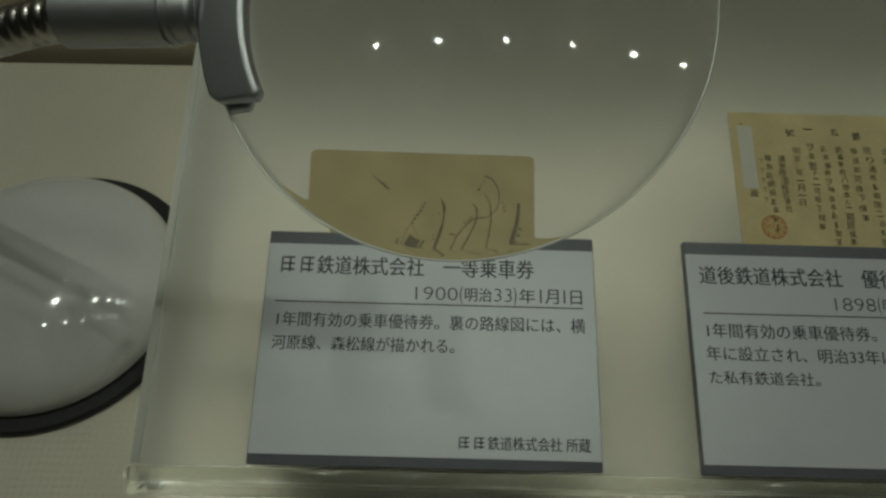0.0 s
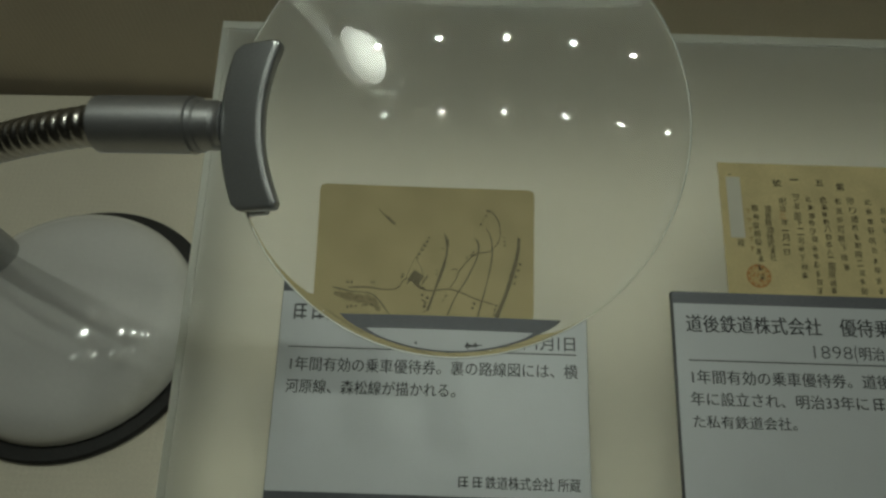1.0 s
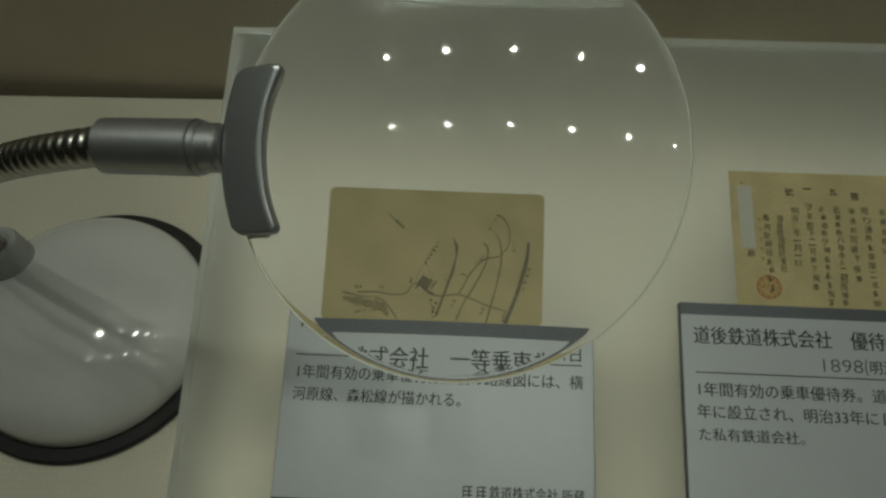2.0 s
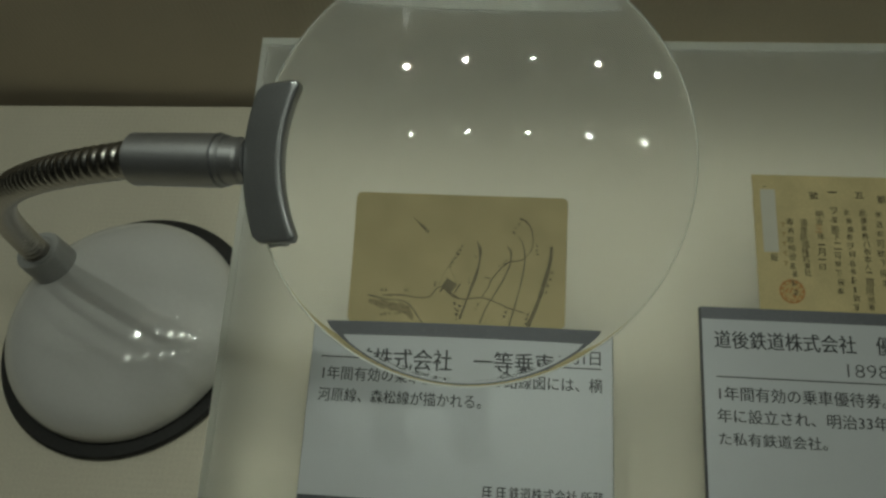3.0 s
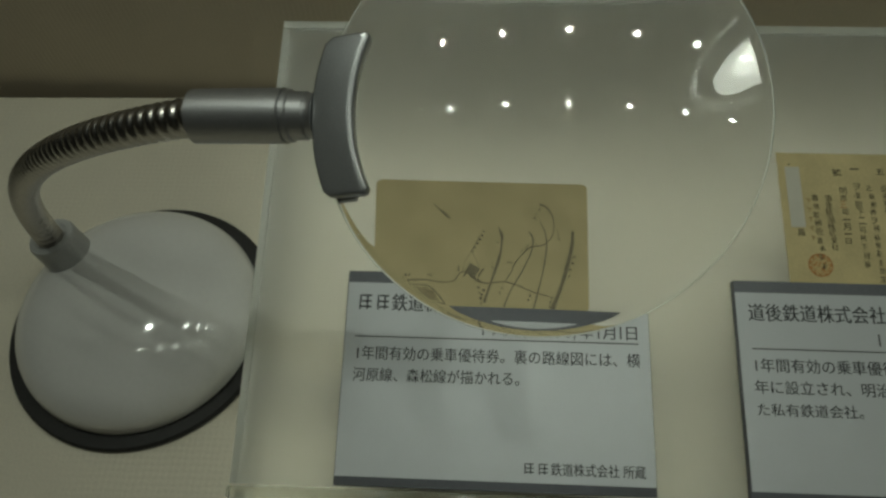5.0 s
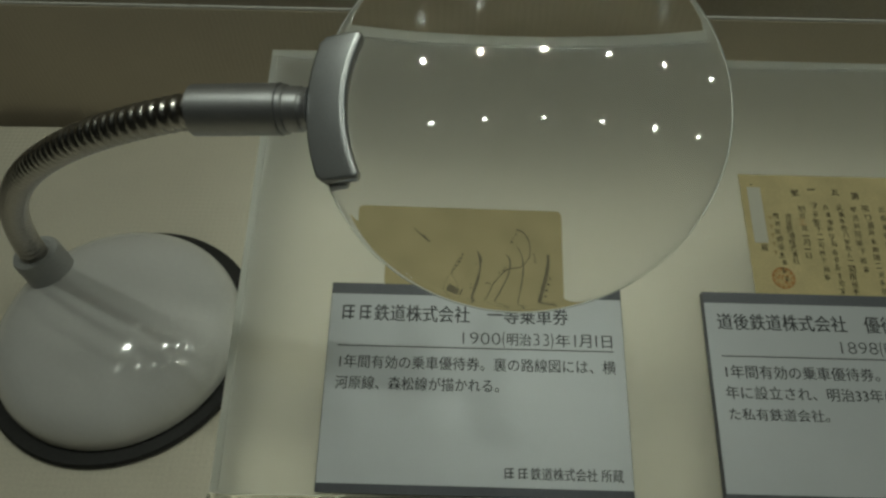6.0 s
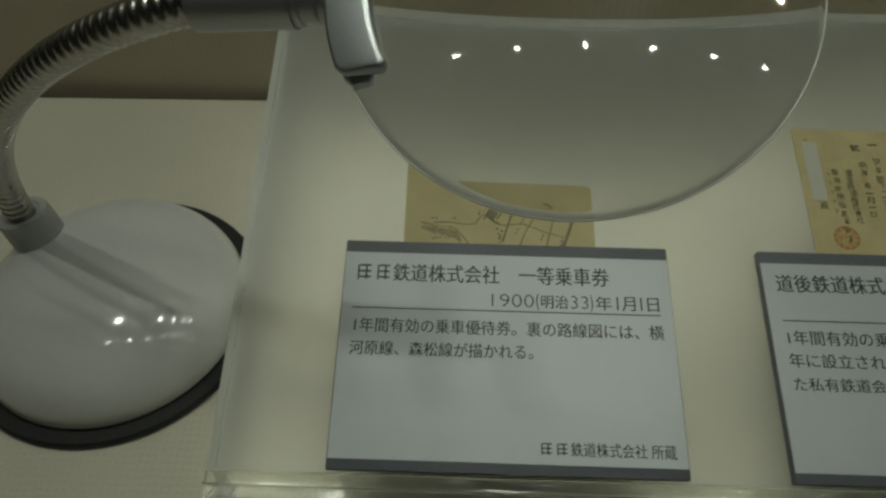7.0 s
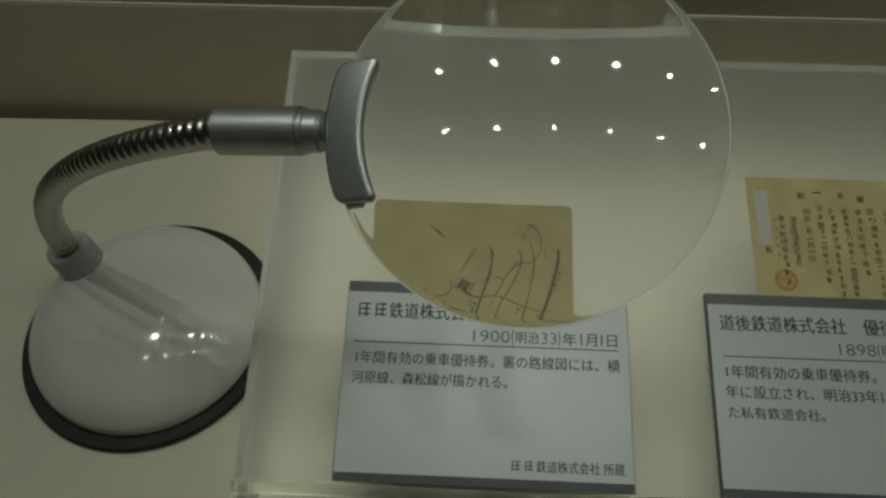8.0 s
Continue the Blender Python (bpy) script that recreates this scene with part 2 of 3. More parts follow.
first = ceiling_spotlight(Matrix.Translation(LAMP_FIRST))
for row in range(2):
    for k in range(6):
        if row or k:
            spot = copy_thing(first, Matrix.Translation(LAMP_FIRST + k * LAMP_STEP + row * LAMP_ROW))
            for piece in spot.children:
                if piece.type == "LIGHT":
                    piece.data = piece.data.copy()
                    piece.data.energy = LAMP_WATTS[row][k]

# ---- acrylic stand ----
STAND = pose(0, 0.0777, 0.04605, 13.4) @ pose(0, 0, 0, 0, 0, -0.8)
TOP, BACK, LEFT, RIGHT = -0.005, 0.2566, -0.1295, 0.43


def acrylic_stand():
    stand = empty("acrylic_stand", STAND)
    tagged(stand, "sloping frosted clear acrylic display stand with a front lip", "display stand")
    bm = box(LEFT, RIGHT, -0.001, BACK, TOP - 0.004, TOP)
    for f in bm.faces:
        f.material_index = 1 if f.normal.z < -0.5 else 0
    sheet = part("sheet", bm, [FROST_TOP, FROST_BACK], stand, "frosted acrylic sheet")
    sheet.visible_shadow = False
    part("edge_strip", box(LEFT - 0.0004, RIGHT, BACK - 0.0048, BACK + 0.0004, TOP + 0.0001, TOP + 0.0010, 0.0003, 2), ACRYLIC_EDGE, stand, "polished pale edge").visible_shadow = False
    part("edge_strip", box(LEFT - 0.0004, LEFT + 0.0036, -0.001, BACK - 0.0049, TOP + 0.0001, TOP + 0.0012, 0.0005, 3), ACRYLIC_SIDE, stand, "sawn side edge").visible_shadow = False
    # the side panels and the back panel reach down to the display surface
    slope = math.sin(radians(13.4))
    for x0, x1 in ((LEFT, LEFT + 0.005), (RIGHT - 0.005, RIGHT)):
        bm = box(x0, x1, -0.001, BACK - 0.006, -0.02, TOP - 0.0043)
        for v in bm.verts:
            if v.co.z < -0.01:
                v.co.z = -(0.0455 + slope * v.co.y) / math.cos(radians(13.4))
        part("side_panel", bm, ACRYLIC_SIDE, stand).visible_shadow = False
    bm = box(LEFT + 0.006, RIGHT - 0.006, BACK - 0.005, BACK - 0.001, -0.02, TOP - 0.0043)
    for v in bm.verts:
        if v.co.z < -0.01:
            v.co.z = -0.105
            v.co.y -= 0.018
    part("back_panel", bm, ACRYLIC_CLEAR, stand).visible_shadow = False
    part("front_lip", box(LEFT, RIGHT, -0.0075, -0.0018, TOP - 0.005, TOP + 0.0065, 0.0009, 3), ACRYLIC_CLEAR, stand, "clear front lip with bright worn edges", smooth=True).visible_shadow = False
    bm = box(LEFT, RIGHT, -0.0135, -0.008, -0.02, TOP + 0.001)
    for v in bm.verts:
        if v.co.z < -0.01:
            v.co.z = -0.0425
            v.co.y += 0.009
    bmesh.ops.bevel(bm, geom=bm.edges[:], offset=0.0008, segments=2, affect="EDGES")
    part("front_panel", bm, ACRYLIC_CLEAR, stand, smooth=True).visible_shadow = False
    return stand


acrylic_stand()


# ---- caption plates ----
def caption_plate(m, label, lines, rules, name_bars):
    """Grey plate 151.6 x 105.2 mm with a white printed card; its corner is at the lower edge."""
    plate = empty("caption_plate", m)
    tagged(plate, label, "caption", "caption plates")
    part("backing", box(0, 0.1516, 0, 0.1052, TOP + 0.0002, -0.0002, 0.0006, 2), PLATE, plate, "grey styrene backing", smooth=True)
    card = part("card", box(0.0004, 0.1512, 0.0044, 0.0990, -0.0004, 0.0001, 0.0001, 1), PAPER, plate, "white printed card")
    for text, x0, x1, y0, h, bold in lines:
        # bold: metres by which a kanji stroke is widened, or below zero a thinner outline for numerals
        mesh = letters(text, x0 + max(bold, 0) / 2, x1 - max(bold, 0) / 2, y0, h, min(bold, 0), 0.00016)
        if bold > 0:
            both = bmesh.new()
            for k, (dx, dy) in enumerate(((-1, 0), (0, 0.4), (1, 0))):
                start = len(both.verts)
                both.from_mesh(mesh)
                both.verts.ensure_lookup_table()
                for v in both.verts[start:]:
                    v.co += Vector((dx * bold / 2, dy * bold / 2, 0.00001 * k))
            both.to_mesh(mesh)
            both.free()
        part("lettering", mesh, INK, card)
    for x0, x1, y, w in rules:
        part("printed_rule", bars([((x0 + x1) / 2, y, x1 - x0, w, 0)], 0.00016), INK, card)
    for x, y, w, h in name_bars:
        strokes = [(x + 0.08 * w, y + k * h, 0.72 * w, 0.11 * h, 0.0) for k in (-0.30, 0.02, 0.36)]
        strokes += [(x - 0.36 * w, y - 0.04 * h, 0.12 * w, 0.86 * h, 0.0), (x + 0.14 * w, y - 0.02 * h, 0.13 * w, 0.84 * h, 0.0)]
        part("name_bar", bars(strokes, 0.00016), INK, card)
    return plate


U0 = -0.0792
caption_plate(STAND @ pose(U0, 0, 0), "white museum caption card on a grey plate below the map card", [
    ("鉄道株式会社", -0.0562 - U0, -0.0066 - U0, 0.0845, 0.0090, 0.00026),
    ("一等乗車券", 0.0023 - U0, 0.0444 - U0, 0.0846, 0.0092, 0.00026),
    ("1900", -0.01015 - U0, 0.00923 - U0, 0.0735, 0.0062, -0.014),
    ("(", 0.01020 - U0, 0.01149 - U0, 0.0722, 0.0082, 0.0001),
    ("明治", 0.01246 - U0, 0.02490 - U0, 0.0732, 0.0066, 0.00014),
    ("33", 0.02603 - U0, 0.03410 - U0, 0.0735, 0.0062, -0.014),
    (")", 0.03491 - U0, 0.03620 - U0, 0.0722, 0.0082, 0.0001),
    ("年", 0.03733 - U0, 0.04476 - U0, 0.0731, 0.0068, 0.00014),
    ("1", 0.04695 - U0, 0.04775 - U0, 0.0735, 0.0062, -0.028),
    ("月", 0.04928 - U0, 0.05558 - U0, 0.0731, 0.0068, 0.00014),
    ("1", 0.05777 - U0, 0.05857 - U0, 0.0735, 0.0062, -0.028),
    ("日", 0.06091 - U0, 0.06624 - U0, 0.0731, 0.0066, 0.00014),
    ("1年間有効の乗車優待券。裏の路線図には、横", -0.0722 - U0, 0.0672 - U0, 0.0597, 0.0069, 0.00014),
    ("河原線、森松線が描かれる。", -0.0735 - U0, 0.0083 - U0, 0.0491, 0.0067, 0.00014),
    ("鉄道株式会社 所蔵", 0.0232 - U0, 0.0675 - U0, 0.0080, 0.0059, 0.00014),
], [(-0.0738 - U0, 0.0667 - U0, 0.0713, 0.0006)], [(-0.0696 - U0, 0.0891, 0.0072, 0.0088), (-0.0607 - U0, 0.0891, 0.0068, 0.0088), (0.0130 - U0, 0.0110, 0.0052, 0.0056), (0.0196 - U0, 0.0110, 0.0050, 0.0056)])
U1 = 0.1153
caption_plate(STAND @ pose(U1, 0, 0), "white museum caption card on a grey plate below the handwritten pass", [
    ("道後鉄道株式会社", 0.1213 - U1, 0.1880 - U1, 0.0846, 0.0088, 0.00026),
    ("優待乗車券", 0.1970 - U1, 0.2390 - U1, 0.0846, 0.0090, 0.00026),
    ("1898", 0.1828 - U1, 0.2016 - U1, 0.0735, 0.0062, -0.014),
    ("(", 0.2026 - U1, 0.2039 - U1, 0.0722, 0.0082, 0.0001),
    ("明治", 0.2049 - U1, 0.2173 - U1, 0.0732, 0.0066, 0.00014),
    ("31", 0.2185 - U1, 0.2257 - U1, 0.0735, 0.0062, -0.014),
    (")", 0.2267 - U1, 0.2280 - U1, 0.0722, 0.0082, 0.0001),
    ("年", 0.2291 - U1, 0.2365 - U1, 0.0731, 0.0068, 0.00014),
    ("1", 0.2387 - U1, 0.2395 - U1, 0.0735, 0.0062, -0.028),
    ("月", 0.2410 - U1, 0.2473 - U1, 0.0731, 0.0068, 0.00014),
    ("1年間有効の乗車優待券。道後鉄道は", 0.1224 - U1, 0.2400 - U1, 0.0595, 0.0068, 0.00014),
    ("年に設立され、明治33年に", 0.1212 - U1, 0.2060 - U1, 0.0491, 0.0066, 0.00014),
    ("た私有鉄道会社。", 0.1216 - U1, 0.1708 - U1, 0.0388, 0.0060, 0.00014),
], [(0.1215 - U1, 0.2620 - U1, 0.0708, 0.0006)], [(0.2110 - U1, 0.0524, 0.0062, 0.0066), (0.2180 - U1, 0.0524, 0.0062, 0.0066)])


# ---- map card ----
def rounded_card(w, h, r, thick, corners=6):
    bm = bmesh.new()
    pts = []
    for cx, cy, a0 in ((w - r, h - r, 0), (r, h - r, 90), (r, r, 180), (w - r, r, 270)):
        for k in range(corners + 1):
            a = radians(a0 + 90 * k / corners)
            pts.append((cx + r * math.cos(a), cy + r * math.sin(a)))
    low = [bm.verts.new((x, y, 0)) for x, y in pts]
    high = [bm.verts.new((x, y, thick)) for x, y in pts]
    bm.faces.new(high)
    bm.faces.new(low[::-1])
    for k in range(len(pts)):
        j = (k + 1) % len(pts)
        bm.faces.new((low[k], low[j], high[j], high[k]))
    return bm


def map_card(m, w, h):
    thing = empty("map_card", m)
    tagged(thing, "aged tan rail pass card with a drawn route map", "ticket")
    card = part("card", rounded_card(w, h, 0.0028, 0.0005), CARD, thing)
    lift = 0.00056

    def line(name, pts, widths, mat, wobble=0.12, up=0.0):
        part(name, stroke([(x * w, y * h) for x, y in pts], [k * 0.001 for k in widths], lift + up, 8, wobble), mat, card)

    line("river", [(0.580, 0.640), (0.597, 0.560), (0.588, 0.420), (0.552, 0.230), (0.515, 0.045)], [0.2, 1.5, 0.7, 1.4, 0.8, 1.2], MAP_GREY)
    line("river", [(0.722, 0.610), (0.742, 0.560), (0.735, 0.450), (0.690, 0.290), (0.640, 0.150), (0.608, 0.020)], [0.4, 0.9, 0.6, 0.7, 0.5, 0.8], MAP_GREY)
    line("river", [(0.775, 0.690), (0.800, 0.610), (0.806, 0.470), (0.785, 0.270), (0.745, 0.010)], [0.3, 0.5, 0.7, 0.5, 0.8], MAP_GREY)
    line("river", [(0.930, 0.620), (0.925, 0.500), (0.900, 0.330), (0.865, 0.150), (0.830, 0.010)], [1.3, 1.5, 1.9, 1.5, 2.0], MAP_GREY)
    line("railway_line", [(0.155, 0.205), (0.240, 0.210), (0.310, 0.195), (0.370, 0.205), (0.402, 0.270), (0.430, 0.275), (0.475, 0.215), (0.530, 0.195), (0.612, 0.210), (0.680, 0.180), (0.740, 0.140), (0.815, 0.110)], [0.7, 0.5, 0.5, 0.6, 0.6, 0.5, 0.5], MAP_INK, 0.2, 0.00004)
    line("railway_line", [(0.612, 0.212), (0.645, 0.300), (0.655, 0.350), (0.725, 0.480), (0.790, 0.505), (0.830, 0.570), (0.842, 0.640), (0.835, 0.740), (0.805, 0.810), (0.775, 0.830)], [0.4, 0.5, 0.6, 0.4, 0.4, 0.6, 0.6], MAP_INK, 0.2, 0.00004)
    line("railway_line", [(0.410, 0.280), (0.428, 0.370), (0.452, 0.440), (0.490, 0.560)], [0.25, 0.2, 0.3], MAP_GREY, 0.3, 0.00004)
    line("railway_line", [(0.452, 0.440), (0.480, 0.360), (0.488, 0.310)], [0.25, 0.2], MAP_GREY, 0.3, 0.00004)
    line("compass_arrow", [(0.270, 0.815), (0.305, 0.760), (0.350, 0.690)], [0.3, 0.4, 0.9, 0.2], MAP_INK, 0.3)
    line("coast_line", [(0.085, 0.205), (0.170, 0.175), (0.250, 0.165), (0.295, 0.110), (0.345, 0.005)], [0.8, 0.5, 0.6, 0.5], MAP_GREY, 0.3)
    line("hill_wash", [(0.090, 0.160), (0.180, 0.130), (0.260, 0.105), (0.300, 0.030)], [1.5, 4.0, 4.0, 1.5], MAP_PALE, 0.3, -0.00003)
    # castle block in the town
    part("town_block", bars([(0.458 * w, 0.292 * h, 0.0052, 0.0048, -0.55)], lift + 0.00003), MAP_GREY, card)
    part("town_outline", bars([(0.470 * w, 0.235 * h, 0.0064, 0.0007, -0.55), (0.425 * w, 0.262 * h, 0.0008, 0.0028, -0.55), (0.498 * w, 0.275 * h, 0.0007, 0.0045, -0.55)], lift + 0.00006), MAP_INK, card)
    # station names, unreadable: little bars
    marks = []
    for x, y, dx, dy, n in ((0.148, 0.245, 0.016, 0.0, 2), (0.252, 0.248, 0.016, 0.0, 2), (0.398, 0.315, -0.008, -0.022, 2), (0.510, 0.600, -0.010, -0.032, 6), (0.485, 0.160, 0.006, -0.040, 4), (0.512, 0.140, -0.005, -0.035, 3), (0.572, 0.520, -0.006, -0.034, 1), (0.552, 0.350, -0.004, -0.030, 2), (0.600, 0.160, -0.010, -0.035, 2), (0.640, 0.360, -0.012, 0.004, 2), (0.720, 0.500, -0.014, -0.022, 3), (0.782, 0.820, -0.010, -0.034, 4), (0.862, 0.620, 0.002, -0.032, 3), (0.730, 0.110, -0.008, -0.034, 2), (0.830, 0.100, -0.004, -0.034, 3), (0.940, 0.420, -0.010, -0.050, 4), (0.150, 0.060, 0.022, 0.004, 6), (0.320, 0.750, 0.012, -0.020, 3)):
        for k in range(n):
            marks.append(((x + dx * k + random.uniform(-0.004, 0.004)) * w, (y + dy * k) * h, random.uniform(0.0007, 0.0013), random.uniform(0.0005, 0.0012), random.uniform(-0.6, 0.6)))
    for q in marks:
        part("map_note", bars([q], lift + 0.00008), MAP_INK, card)
    return thing


map_card(STAND @ pose(-0.0525, 0.1056, TOP + 0.0002), 0.0925, 0.0595)


# ---- handwritten pass ----
def handwritten_pass(m, w, h):
    thing = empty("handwritten_pass", m)
    tagged(thing, "yellowed handwritten rail pass with a red round seal", "document")
    bm = bmesh.new()
    nx, ny = 30, 18
    grid = [[bm.verts.new((w * i / nx + (0.0004 * noise.noise((j * 0.9, 3, 1)) if i == 0 else 0), h * j / ny + (0.0003 * noise.noise((i * 0.9, 7, 2)) if j == ny else 0), 0.0003 + 0.00008 * noise.noise((i * 0.3, j * 0.3, 0)))) for i in range(nx + 1)] for j in range(ny + 1)]
    for j in range(ny):
        for i in range(nx):
            bm.faces.new((grid[j][i], grid[j][i + 1], grid[j + 1][i + 1], grid[j + 1][i]))
    ext = bmesh.ops.extrude_face_region(bm, geom=bm.faces[:])
    for v in ext["geom"]:
        if isinstance(v, bmesh.types.BMVert):
            v.co.z -= 0.00025
    paper = part("paper", bm, OLD_PAPER, thing)
    lift = 0.00045
    part("pasted_strip", box(0.0037, 0.0111, 0.0300, 0.0640, lift, lift + 0.00018), LABEL_WHITE, paper, "white paper strip pasted over the writing")
    part("seal_ground", turned([(0.0, lift - 0.00004), (0.0060, lift - 0.00004)], 32), SEAL_PALE, paper, at=Matrix.Translation((0.0162, 0.0097, 0.0)))
    # seal: two rings and faint marks inside
    for r, t in ((0.0062, 0.0007), (0.0044, 0.0003)):
        bm = bmesh.new()
        ring = [[bm.verts.new((0.0162 + q * math.cos(k * math.tau / 40), 0.0097 + q * math.sin(k * math.tau / 40), lift)) for q in (r, r - t)] for k in range(40)]
        for k in range(40):
            a, b = ring[k], ring[(k + 1) % 40]
            bm.faces.new((a[0], b[0], b[1], a[1]))
        part("seal_ring", bm, SEAL_RED, paper)
    part("seal_mark", bars([(0.0162 + 0.0052 * math.cos(k * math.tau / 11), 0.0097 + 0.0052 * math.sin(k * math.tau / 11), 0.0009, 0.0012, k * 0.57) for k in range(11)] + [(0.0162 + random.uniform(-0.003, 0.003), 0.0097 + random.uniform(-0.003, 0.003), 0.0013, 0.0007, random.uniform(0, 3)) for _ in range(9)], lift), SEAL_RED, paper)
    for k in range(5):
        part("stamp_mark", bars([(0.0140 + random.uniform(-0.0006, 0.0006), 0.0250 + 0.0052 * k, 0.0024, 0.0006, random.uniform(-0.3, 0.3)), (0.0142, 0.0240 + 0.0052 * k, 0.0006, 0.0022, random.uniform(-0.3, 0.3))], lift), STAMP_FAINT, paper)
    # heading characters
    for text, x, y, s in (("號", 0.0306, 0.0612, 0.0042), ("一", 0.0400, 0.0634, 0.0008), ("五", 0.0532, 0.0620, 0.0034), ("第", 0.0640, 0.0600, 0.0046)):
        mesh = letters(text, x - 0.0023, x + 0.0023, y - s / 2, s, 0.01, lift)
        mesh.materials[0] = BRUSH_INK
        part("heading_character", mesh, BRUSH_INK, paper)
    # columns of brush writing; a space stands for a character that cannot be read and becomes bars
    columns = ((0.0771, 0.0520, 0.0035, "此乗車券明治 年  "), (0.0690, 0.0520, 0.0035, "限り通用 期限ニ返 御"), (0.0614, 0.0520, 0.0155, "御送却可被下候事"),
               (0.0540, 0.0525, 0.0030, "此乗車券ハ御本人ニ相限候事"), (0.0468, 0.0525, 0.0030, "此乗車券ヲ得 者  致 "), (0.0399, 0.0530, 0.0105, "ヲ 御下ニ可被下候事"),
               (0.0322, 0.0510, 0.0228, "明治三年一月一日"), (0.0242, 0.0465, 0.0195, "道後鉄道株式會社"), (0.0178, 0.0462, 0.0095, "専務取締役    "), (0.0848, 0.0470, 0.0035, "         "), (0.0085, 0.0272, 0.0260, "殿"))
    for x, top, bottom, text in columns:
        for k, sign in enumerate(text):
            y = top + (bottom - top) * k / max(len(text) - 1, 1) + random.uniform(-0.0003, 0.0003)
            cx = x + random.uniform(-0.0005, 0.0005)
            g = random.uniform(0.95, 1.22)
            if sign != " ":
                tall = 0.0006 if sign == "一" else 0.0033 * g
                mesh = letters(sign, cx - 0.0016 * g, cx + 0.0016 * g, y - tall / 2, tall, 0.0, lift)
                ink = SEAL_RED if sign == "三" else BRUSH_INK
                mesh.materials[0] = ink
                part("brush_character", mesh, ink, paper)
                continue
            g *= 1.0
            rects = [(cx + random.uniform(-0.0003, 0.0003), y + 0.0012 * g * q, random.uniform(0.0014, 0.0030) * g, 0.00034, random.uniform(-0.1, 0.35)) for q in (-1, -0.2, 0.8)]
            rects += [(cx + random.uniform(-0.0009, 0.0009), y, 0.00036, random.uniform(0.0018, 0.0032) * g, random.uniform(-0.3, 0.3)) for _ in range(2)]
            part("brush_mark", bars(rects, lift), BRUSH_INK, paper)
    part("brush_mark", bars([(0.0062, 0.0655, 0.0016, 0.0005, 0.1)], lift), BRUSH_INK, paper)
    return thing


handwritten_pass(STAND @ pose(0.1457, 0.1058, TOP + 0.0002), 0.118, 0.0722)


# ---- desk magnifier ----
BASE = Vector((-0.2125, 0.1824, 0.0))
NORMAL = Vector((-0.096, -0.4204, 0.9022)).normalized()
SIDE = Vector((0, 1, 0)).cross(NORMAL).normalized()
UPWARD = NORMAL.cross(SIDE)
HEAD = Matrix.Translation((0.0052, 0.1567, 0.2190)) @ Matrix((SIDE, UPWARD, NORMAL)).transposed().to_4x4()
RADIUS, CURVE = 0.0691, 0.2579



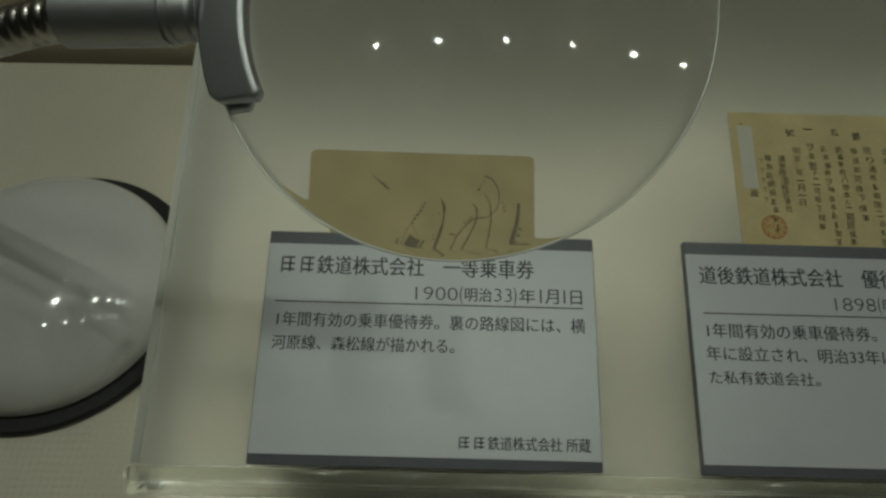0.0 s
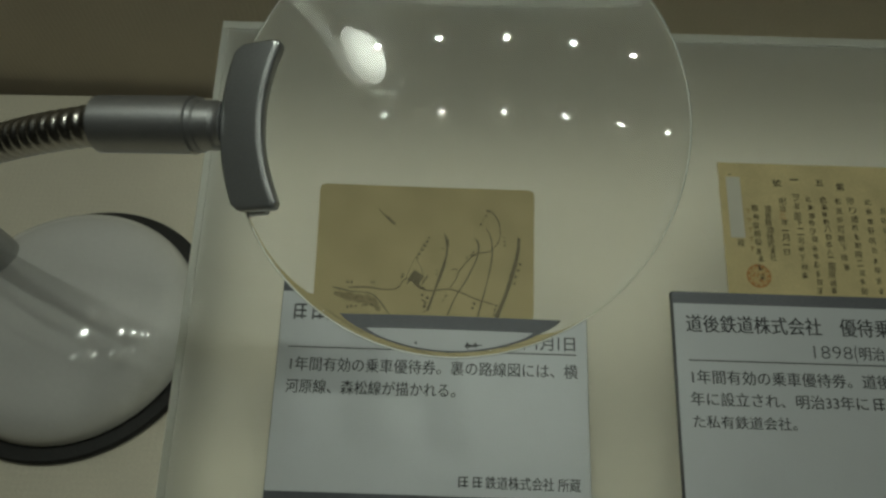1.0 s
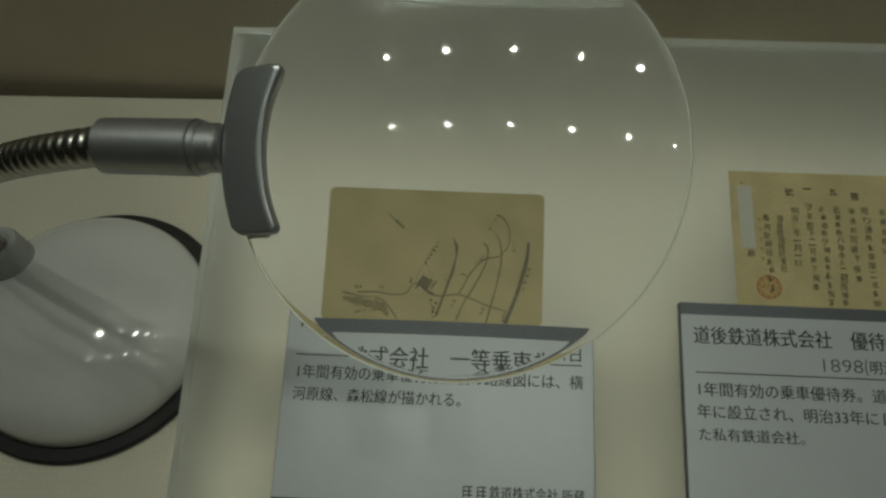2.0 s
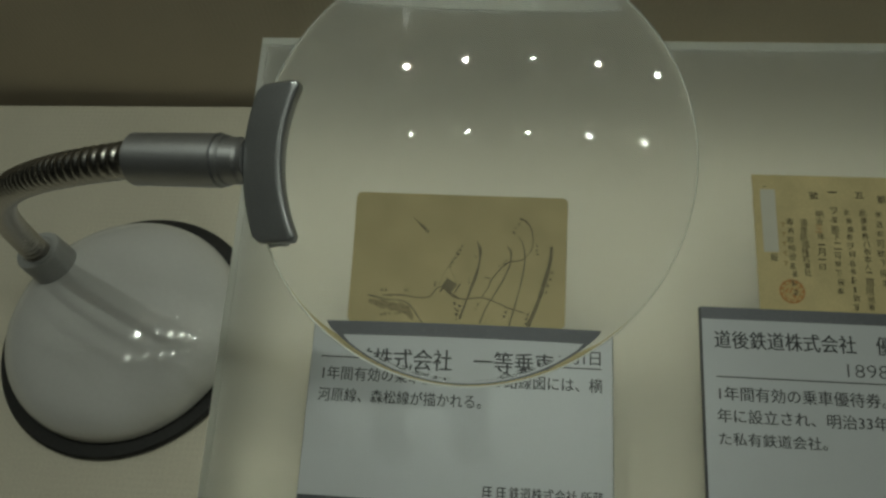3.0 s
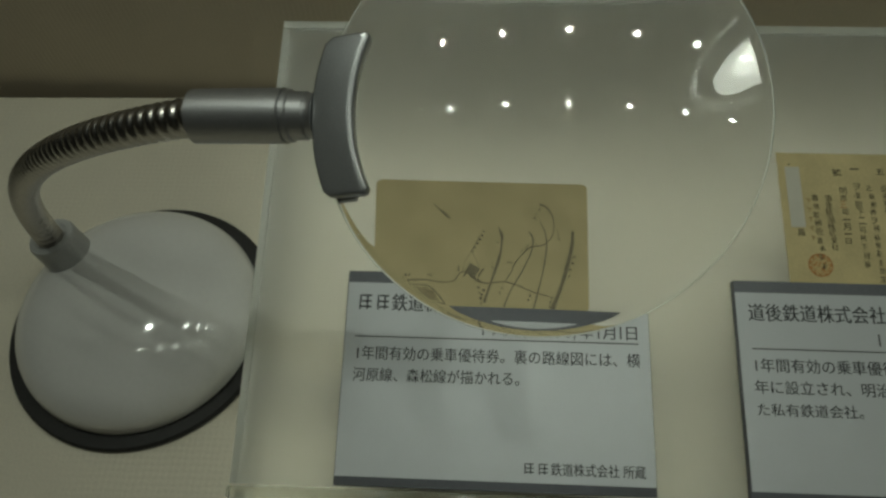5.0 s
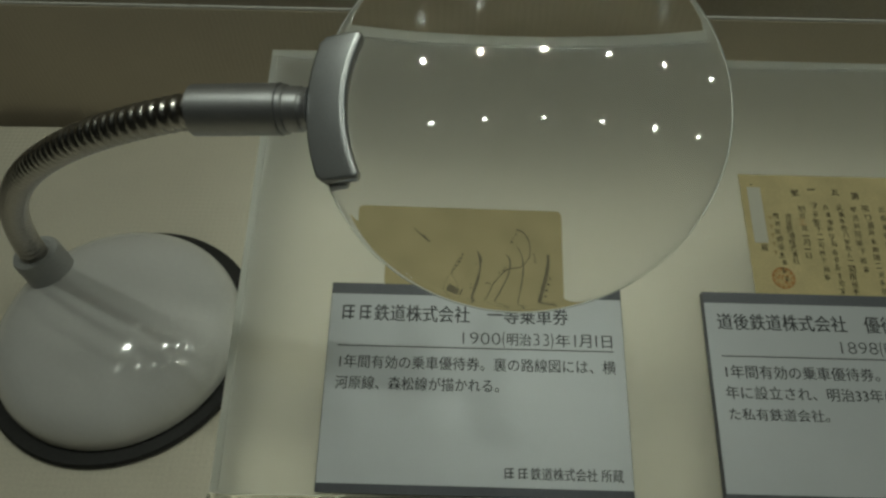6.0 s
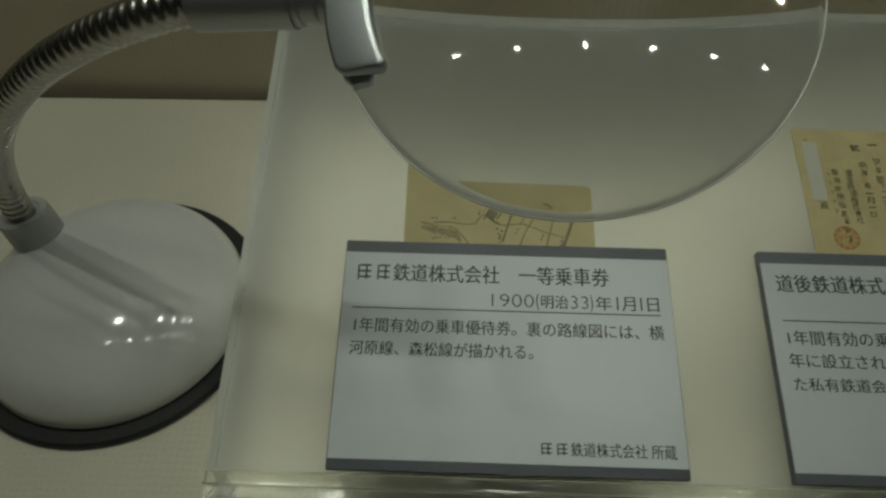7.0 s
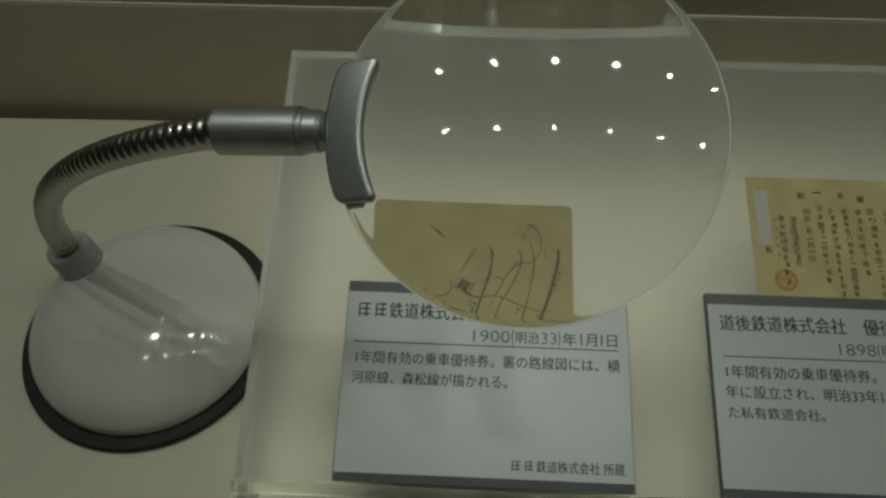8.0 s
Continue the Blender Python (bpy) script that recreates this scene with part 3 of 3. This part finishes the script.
def desk_magnifier():
    thing = empty("desk_magnifier", Matrix.Translation(BASE))
    tagged(thing, "desk magnifier with clear round lens, silver gooseneck, white domed base", "magnifier")
    shift = Matrix.Translation(-BASE)
    part("base_ring", turned([(0.0, 0.0), (0.0788, 0.0), (0.0797, 0.0008), (0.0797, 0.0032), (0.0785, 0.0044), (0.0, 0.0044)], 96), RUBBER, thing, "black rubber base ring", smooth=True)
    rise, foot, edge, full = 0.0360, 0.0712, 0.0046, 2 / 2.3
    profile = [(foot - 0.001, edge)] + [(foot * math.cos(radians(90 * k / 40)) ** full, edge + 0.001 + rise * math.sin(radians(90 * k / 40)) ** full) for k in range(41)]
    profile[-1] = (0.0, profile[-1][1])
    part("base_dome", turned(profile, 96), DOME_WHITE, thing, "glossy white plastic dome", smooth=True)
    # gooseneck
    p = [Vector(q) for q in ((-0.2535, 0.2085, 0.0400), (-0.2665, 0.2215, 0.0790), (-0.2050, 0.1745, 0.1780))]
    p.append(HEAD @ Vector((-0.1130, 0.0072, -0.002)))
    steps = 460
    line = [(1 - s) ** 3 * p[0] + 3 * s * (1 - s) ** 2 * p[1] + 3 * s * s * (1 - s) * p[2] + s ** 3 * p[3] for s in [k / steps for k in range(steps + 1)]]
    length = 0.0
    bm = bmesh.new()
    rings = []
    up = Vector((0.3, 1, 0.1))
    for k, q in enumerate(line):
        d = (line[min(k + 1, steps)] - line[max(k - 1, 0)]).normalized()
        n = (up - d * up.dot(d)).normalized()
        b = d.cross(n)
        up = n
        if k:
            length += (q - line[k - 1]).length
        groove = abs(math.sin(math.pi * length / 0.0047)) ** 0.7
        r = 0.0068 + 0.0011 * max(0.0, 1 - 2.5 * k / steps) - 0.0011 * (1 - groove)
        rings.append([bm.verts.new(q + (n * math.cos(j * math.tau / 20) + b * math.sin(j * math.tau / 20)) * r) for j in range(20)])
    for a, b in zip(rings, rings[1:]):
        for j in range(20):
            i = (j + 1) % 20
            bm.faces.new((a[j], a[i], b[i], b[j]))
    neck = finish(bm, "gooseneck", CHROME)
    neck.shade_smooth()
    part("gooseneck", neck, CHROME, thing, "ribbed chrome gooseneck", at=shift)
    # collar on the dome
    axis = Vector((-0.14, 0.10, 1.0)).normalized()
    seat = p[0] + Vector((0.0012, 0.0010, -0.0088))
    side = Vector((-0.88, 0.46, 0))
    side = (side - axis * side.dot(axis)).normalized()
    collar = part("collar", turned([(0.0139, -0.008), (0.0137, 0.006), (0.0134, 0.0185), (0.0126, 0.0202), (0.0096, 0.0206), (0.0084, 0.0196), (0.0070, 0.0190), (0.0, 0.0188)], 48), GREY_PLASTIC, thing, "grey plastic collar", smooth=True, at=shift @ along(seat, seat + axis))
    part("collar_knob", turned([(0.0, 0.0), (0.0050, 0.0), (0.0050, 0.004), (0.0042, 0.0052), (0.0, 0.0052)], 24), GREY_PLASTIC, collar, smooth=True, at=along(seat, seat + axis).inverted() @ along(seat + 0.0125 * axis + 0.0118 * side, seat + 0.0125 * axis + 0.03 * side))
    # sleeve and pin
    head = part("sleeve", turned([(0.0, 0.0), (0.0080, 0.0), (0.0091, 0.0005), (0.0091, 0.0014), (0.0091, 0.0316), (0.0092, 0.0324), (0.0083, 0.0326), (0.0083, 0.0332), (0.0087, 0.0335), (0.0087, 0.0345), (0.0082, 0.0350), (0.0, 0.0350)], 40), SILVER, thing, "satin silver sleeve", smooth=True, at=shift @ HEAD @ along((-0.1140, 0.0072, -0.002), (-0.07, 0.0040, -0.0005)))
    part("pin", turned([(0.0, 0.0345), (0.0079, 0.0345), (0.0079, 0.0398), (0.0073, 0.0406), (0.0073, 0.0416), (0.0079, 0.0430), (0.0, 0.0430)], 32), SILVER, head, smooth=True)
    # clamp: two curved plates with the lens held between them
    for name, w0, w1, slope, inner, outer in (("clamp_top", 0.0020, 0.0074, 0.0022, 0.0574, 0.0716), ("clamp_bottom", -0.0058, -0.0018, 0.0, 0.0614, 0.0708)):
        bm = bmesh.new()
        rows = []
        for k in range(25):
            v = -0.0240 + 0.0520 * k / 24
            tip = max(0.0, abs(k / 12 - 1) - 0.9) / 0.1
            near, far = inner + 0.0016 * tip ** 2, outer - 0.0016 * tip ** 2
            rows.append([bm.verts.new((-math.sqrt(r * r - v * v), v, w)) for r, w in ((near, w0), (far, w0), (far, w1 - slope), (near + 0.0024, w1), (near, w1 - slope * 0.05))])
        for a, b in zip(rows, rows[1:]):
            for j in range(5):
                i = (j + 1) % 5
                bm.faces.new((a[j], a[i], b[i], b[j]))
            bm.edges.get((a[3], b[3])).smooth = False
        bm.faces.new(rows[0])
        bm.faces.new(rows[-1][::-1])
        bmesh.ops.recalc_face_normals(bm, faces=bm.faces)
        sharp = [e for e in bm.edges if e.calc_face_angle(0) > radians(40)]
        bmesh.ops.bevel(bm, geom=sharp, offset=0.0011, segments=3, affect="EDGES", profile=0.5)
        part(name, bm, CLAMP_GREY, thing, "silver-grey lens clamp", smooth=True, at=shift @ HEAD)
    bm = bmesh.new()
    rows = []
    for k in range(13):
        a = radians(162 + 32.0 * k / 12)
        rows.append([bm.verts.new((r * math.cos(a), r * math.sin(a), w)) for r, w in ((0.0699, -0.0019), (0.0709, -0.0019), (0.0709, 0.0021), (0.0699, 0.0021))])
    for a, b in zip(rows, rows[1:]):
        for j in range(4):
            bm.faces.new((a[j], a[(j + 1) % 4], b[(j + 1) % 4], b[j]))
    part("clamp_spacer", bm, SLOT, thing, at=shift @ HEAD)
    # lens with a domed top and an almost flat underside
    apex = 0.00993
    profile = [(r, -0.0004 - 0.0493 * r * r) for r in [(RADIUS - 0.0004) * k / 24 for k in range(25)]] + [(RADIUS, -0.0005), (RADIUS, 0.0002)]
    profile += [(r, apex - CURVE + math.sqrt(CURVE * CURVE - r * r)) for r in [(RADIUS - 0.0008) * (1 - k / 40) for k in range(41)]]
    profile[-1] = (0.0, apex)
    bm = turned(profile, 160)
    for v in bm.verts:
        if v.co.z < -0.0001:
            v.co.z += 0.0008 * v.co.y - 0.0024 * v.co.x
    disc = finish(bm, "lens", GLASS)
    disc.shade_smooth()
    disc.set_sharp_from_angle(angle=radians(35))
    lens = part("lens", disc, GLASS, thing, "clear round glass lens", at=shift @ HEAD)
    lens.visible_shadow = False
    disc.materials.append(LENS_EDGE)
    for f in disc.polygons:
        if math.hypot(f.center.x, f.center.y) > RADIUS - 0.0003:
            f.material_index = 1
    part("ground_edge", turned([(RADIUS + 0.0001, -0.0007), (RADIUS + 0.0003, -0.0004), (RADIUS + 0.0003, 0.0001), (RADIUS + 0.0001, 0.0004), (RADIUS + 0.0001, -0.0007)], 160), LENS_EDGE, lens, "ground rim of the lens", smooth=True)
    for ob in thing.children_recursive:
        if ob.name.split(".")[0] in ("clamp_top", "clamp_bottom", "sleeve", "pin", "collar", "base_ring"):
            ob.modifiers.new("even_faces", "WEIGHTED_NORMAL").keep_sharp = True
    return thing


desk_magnifier()
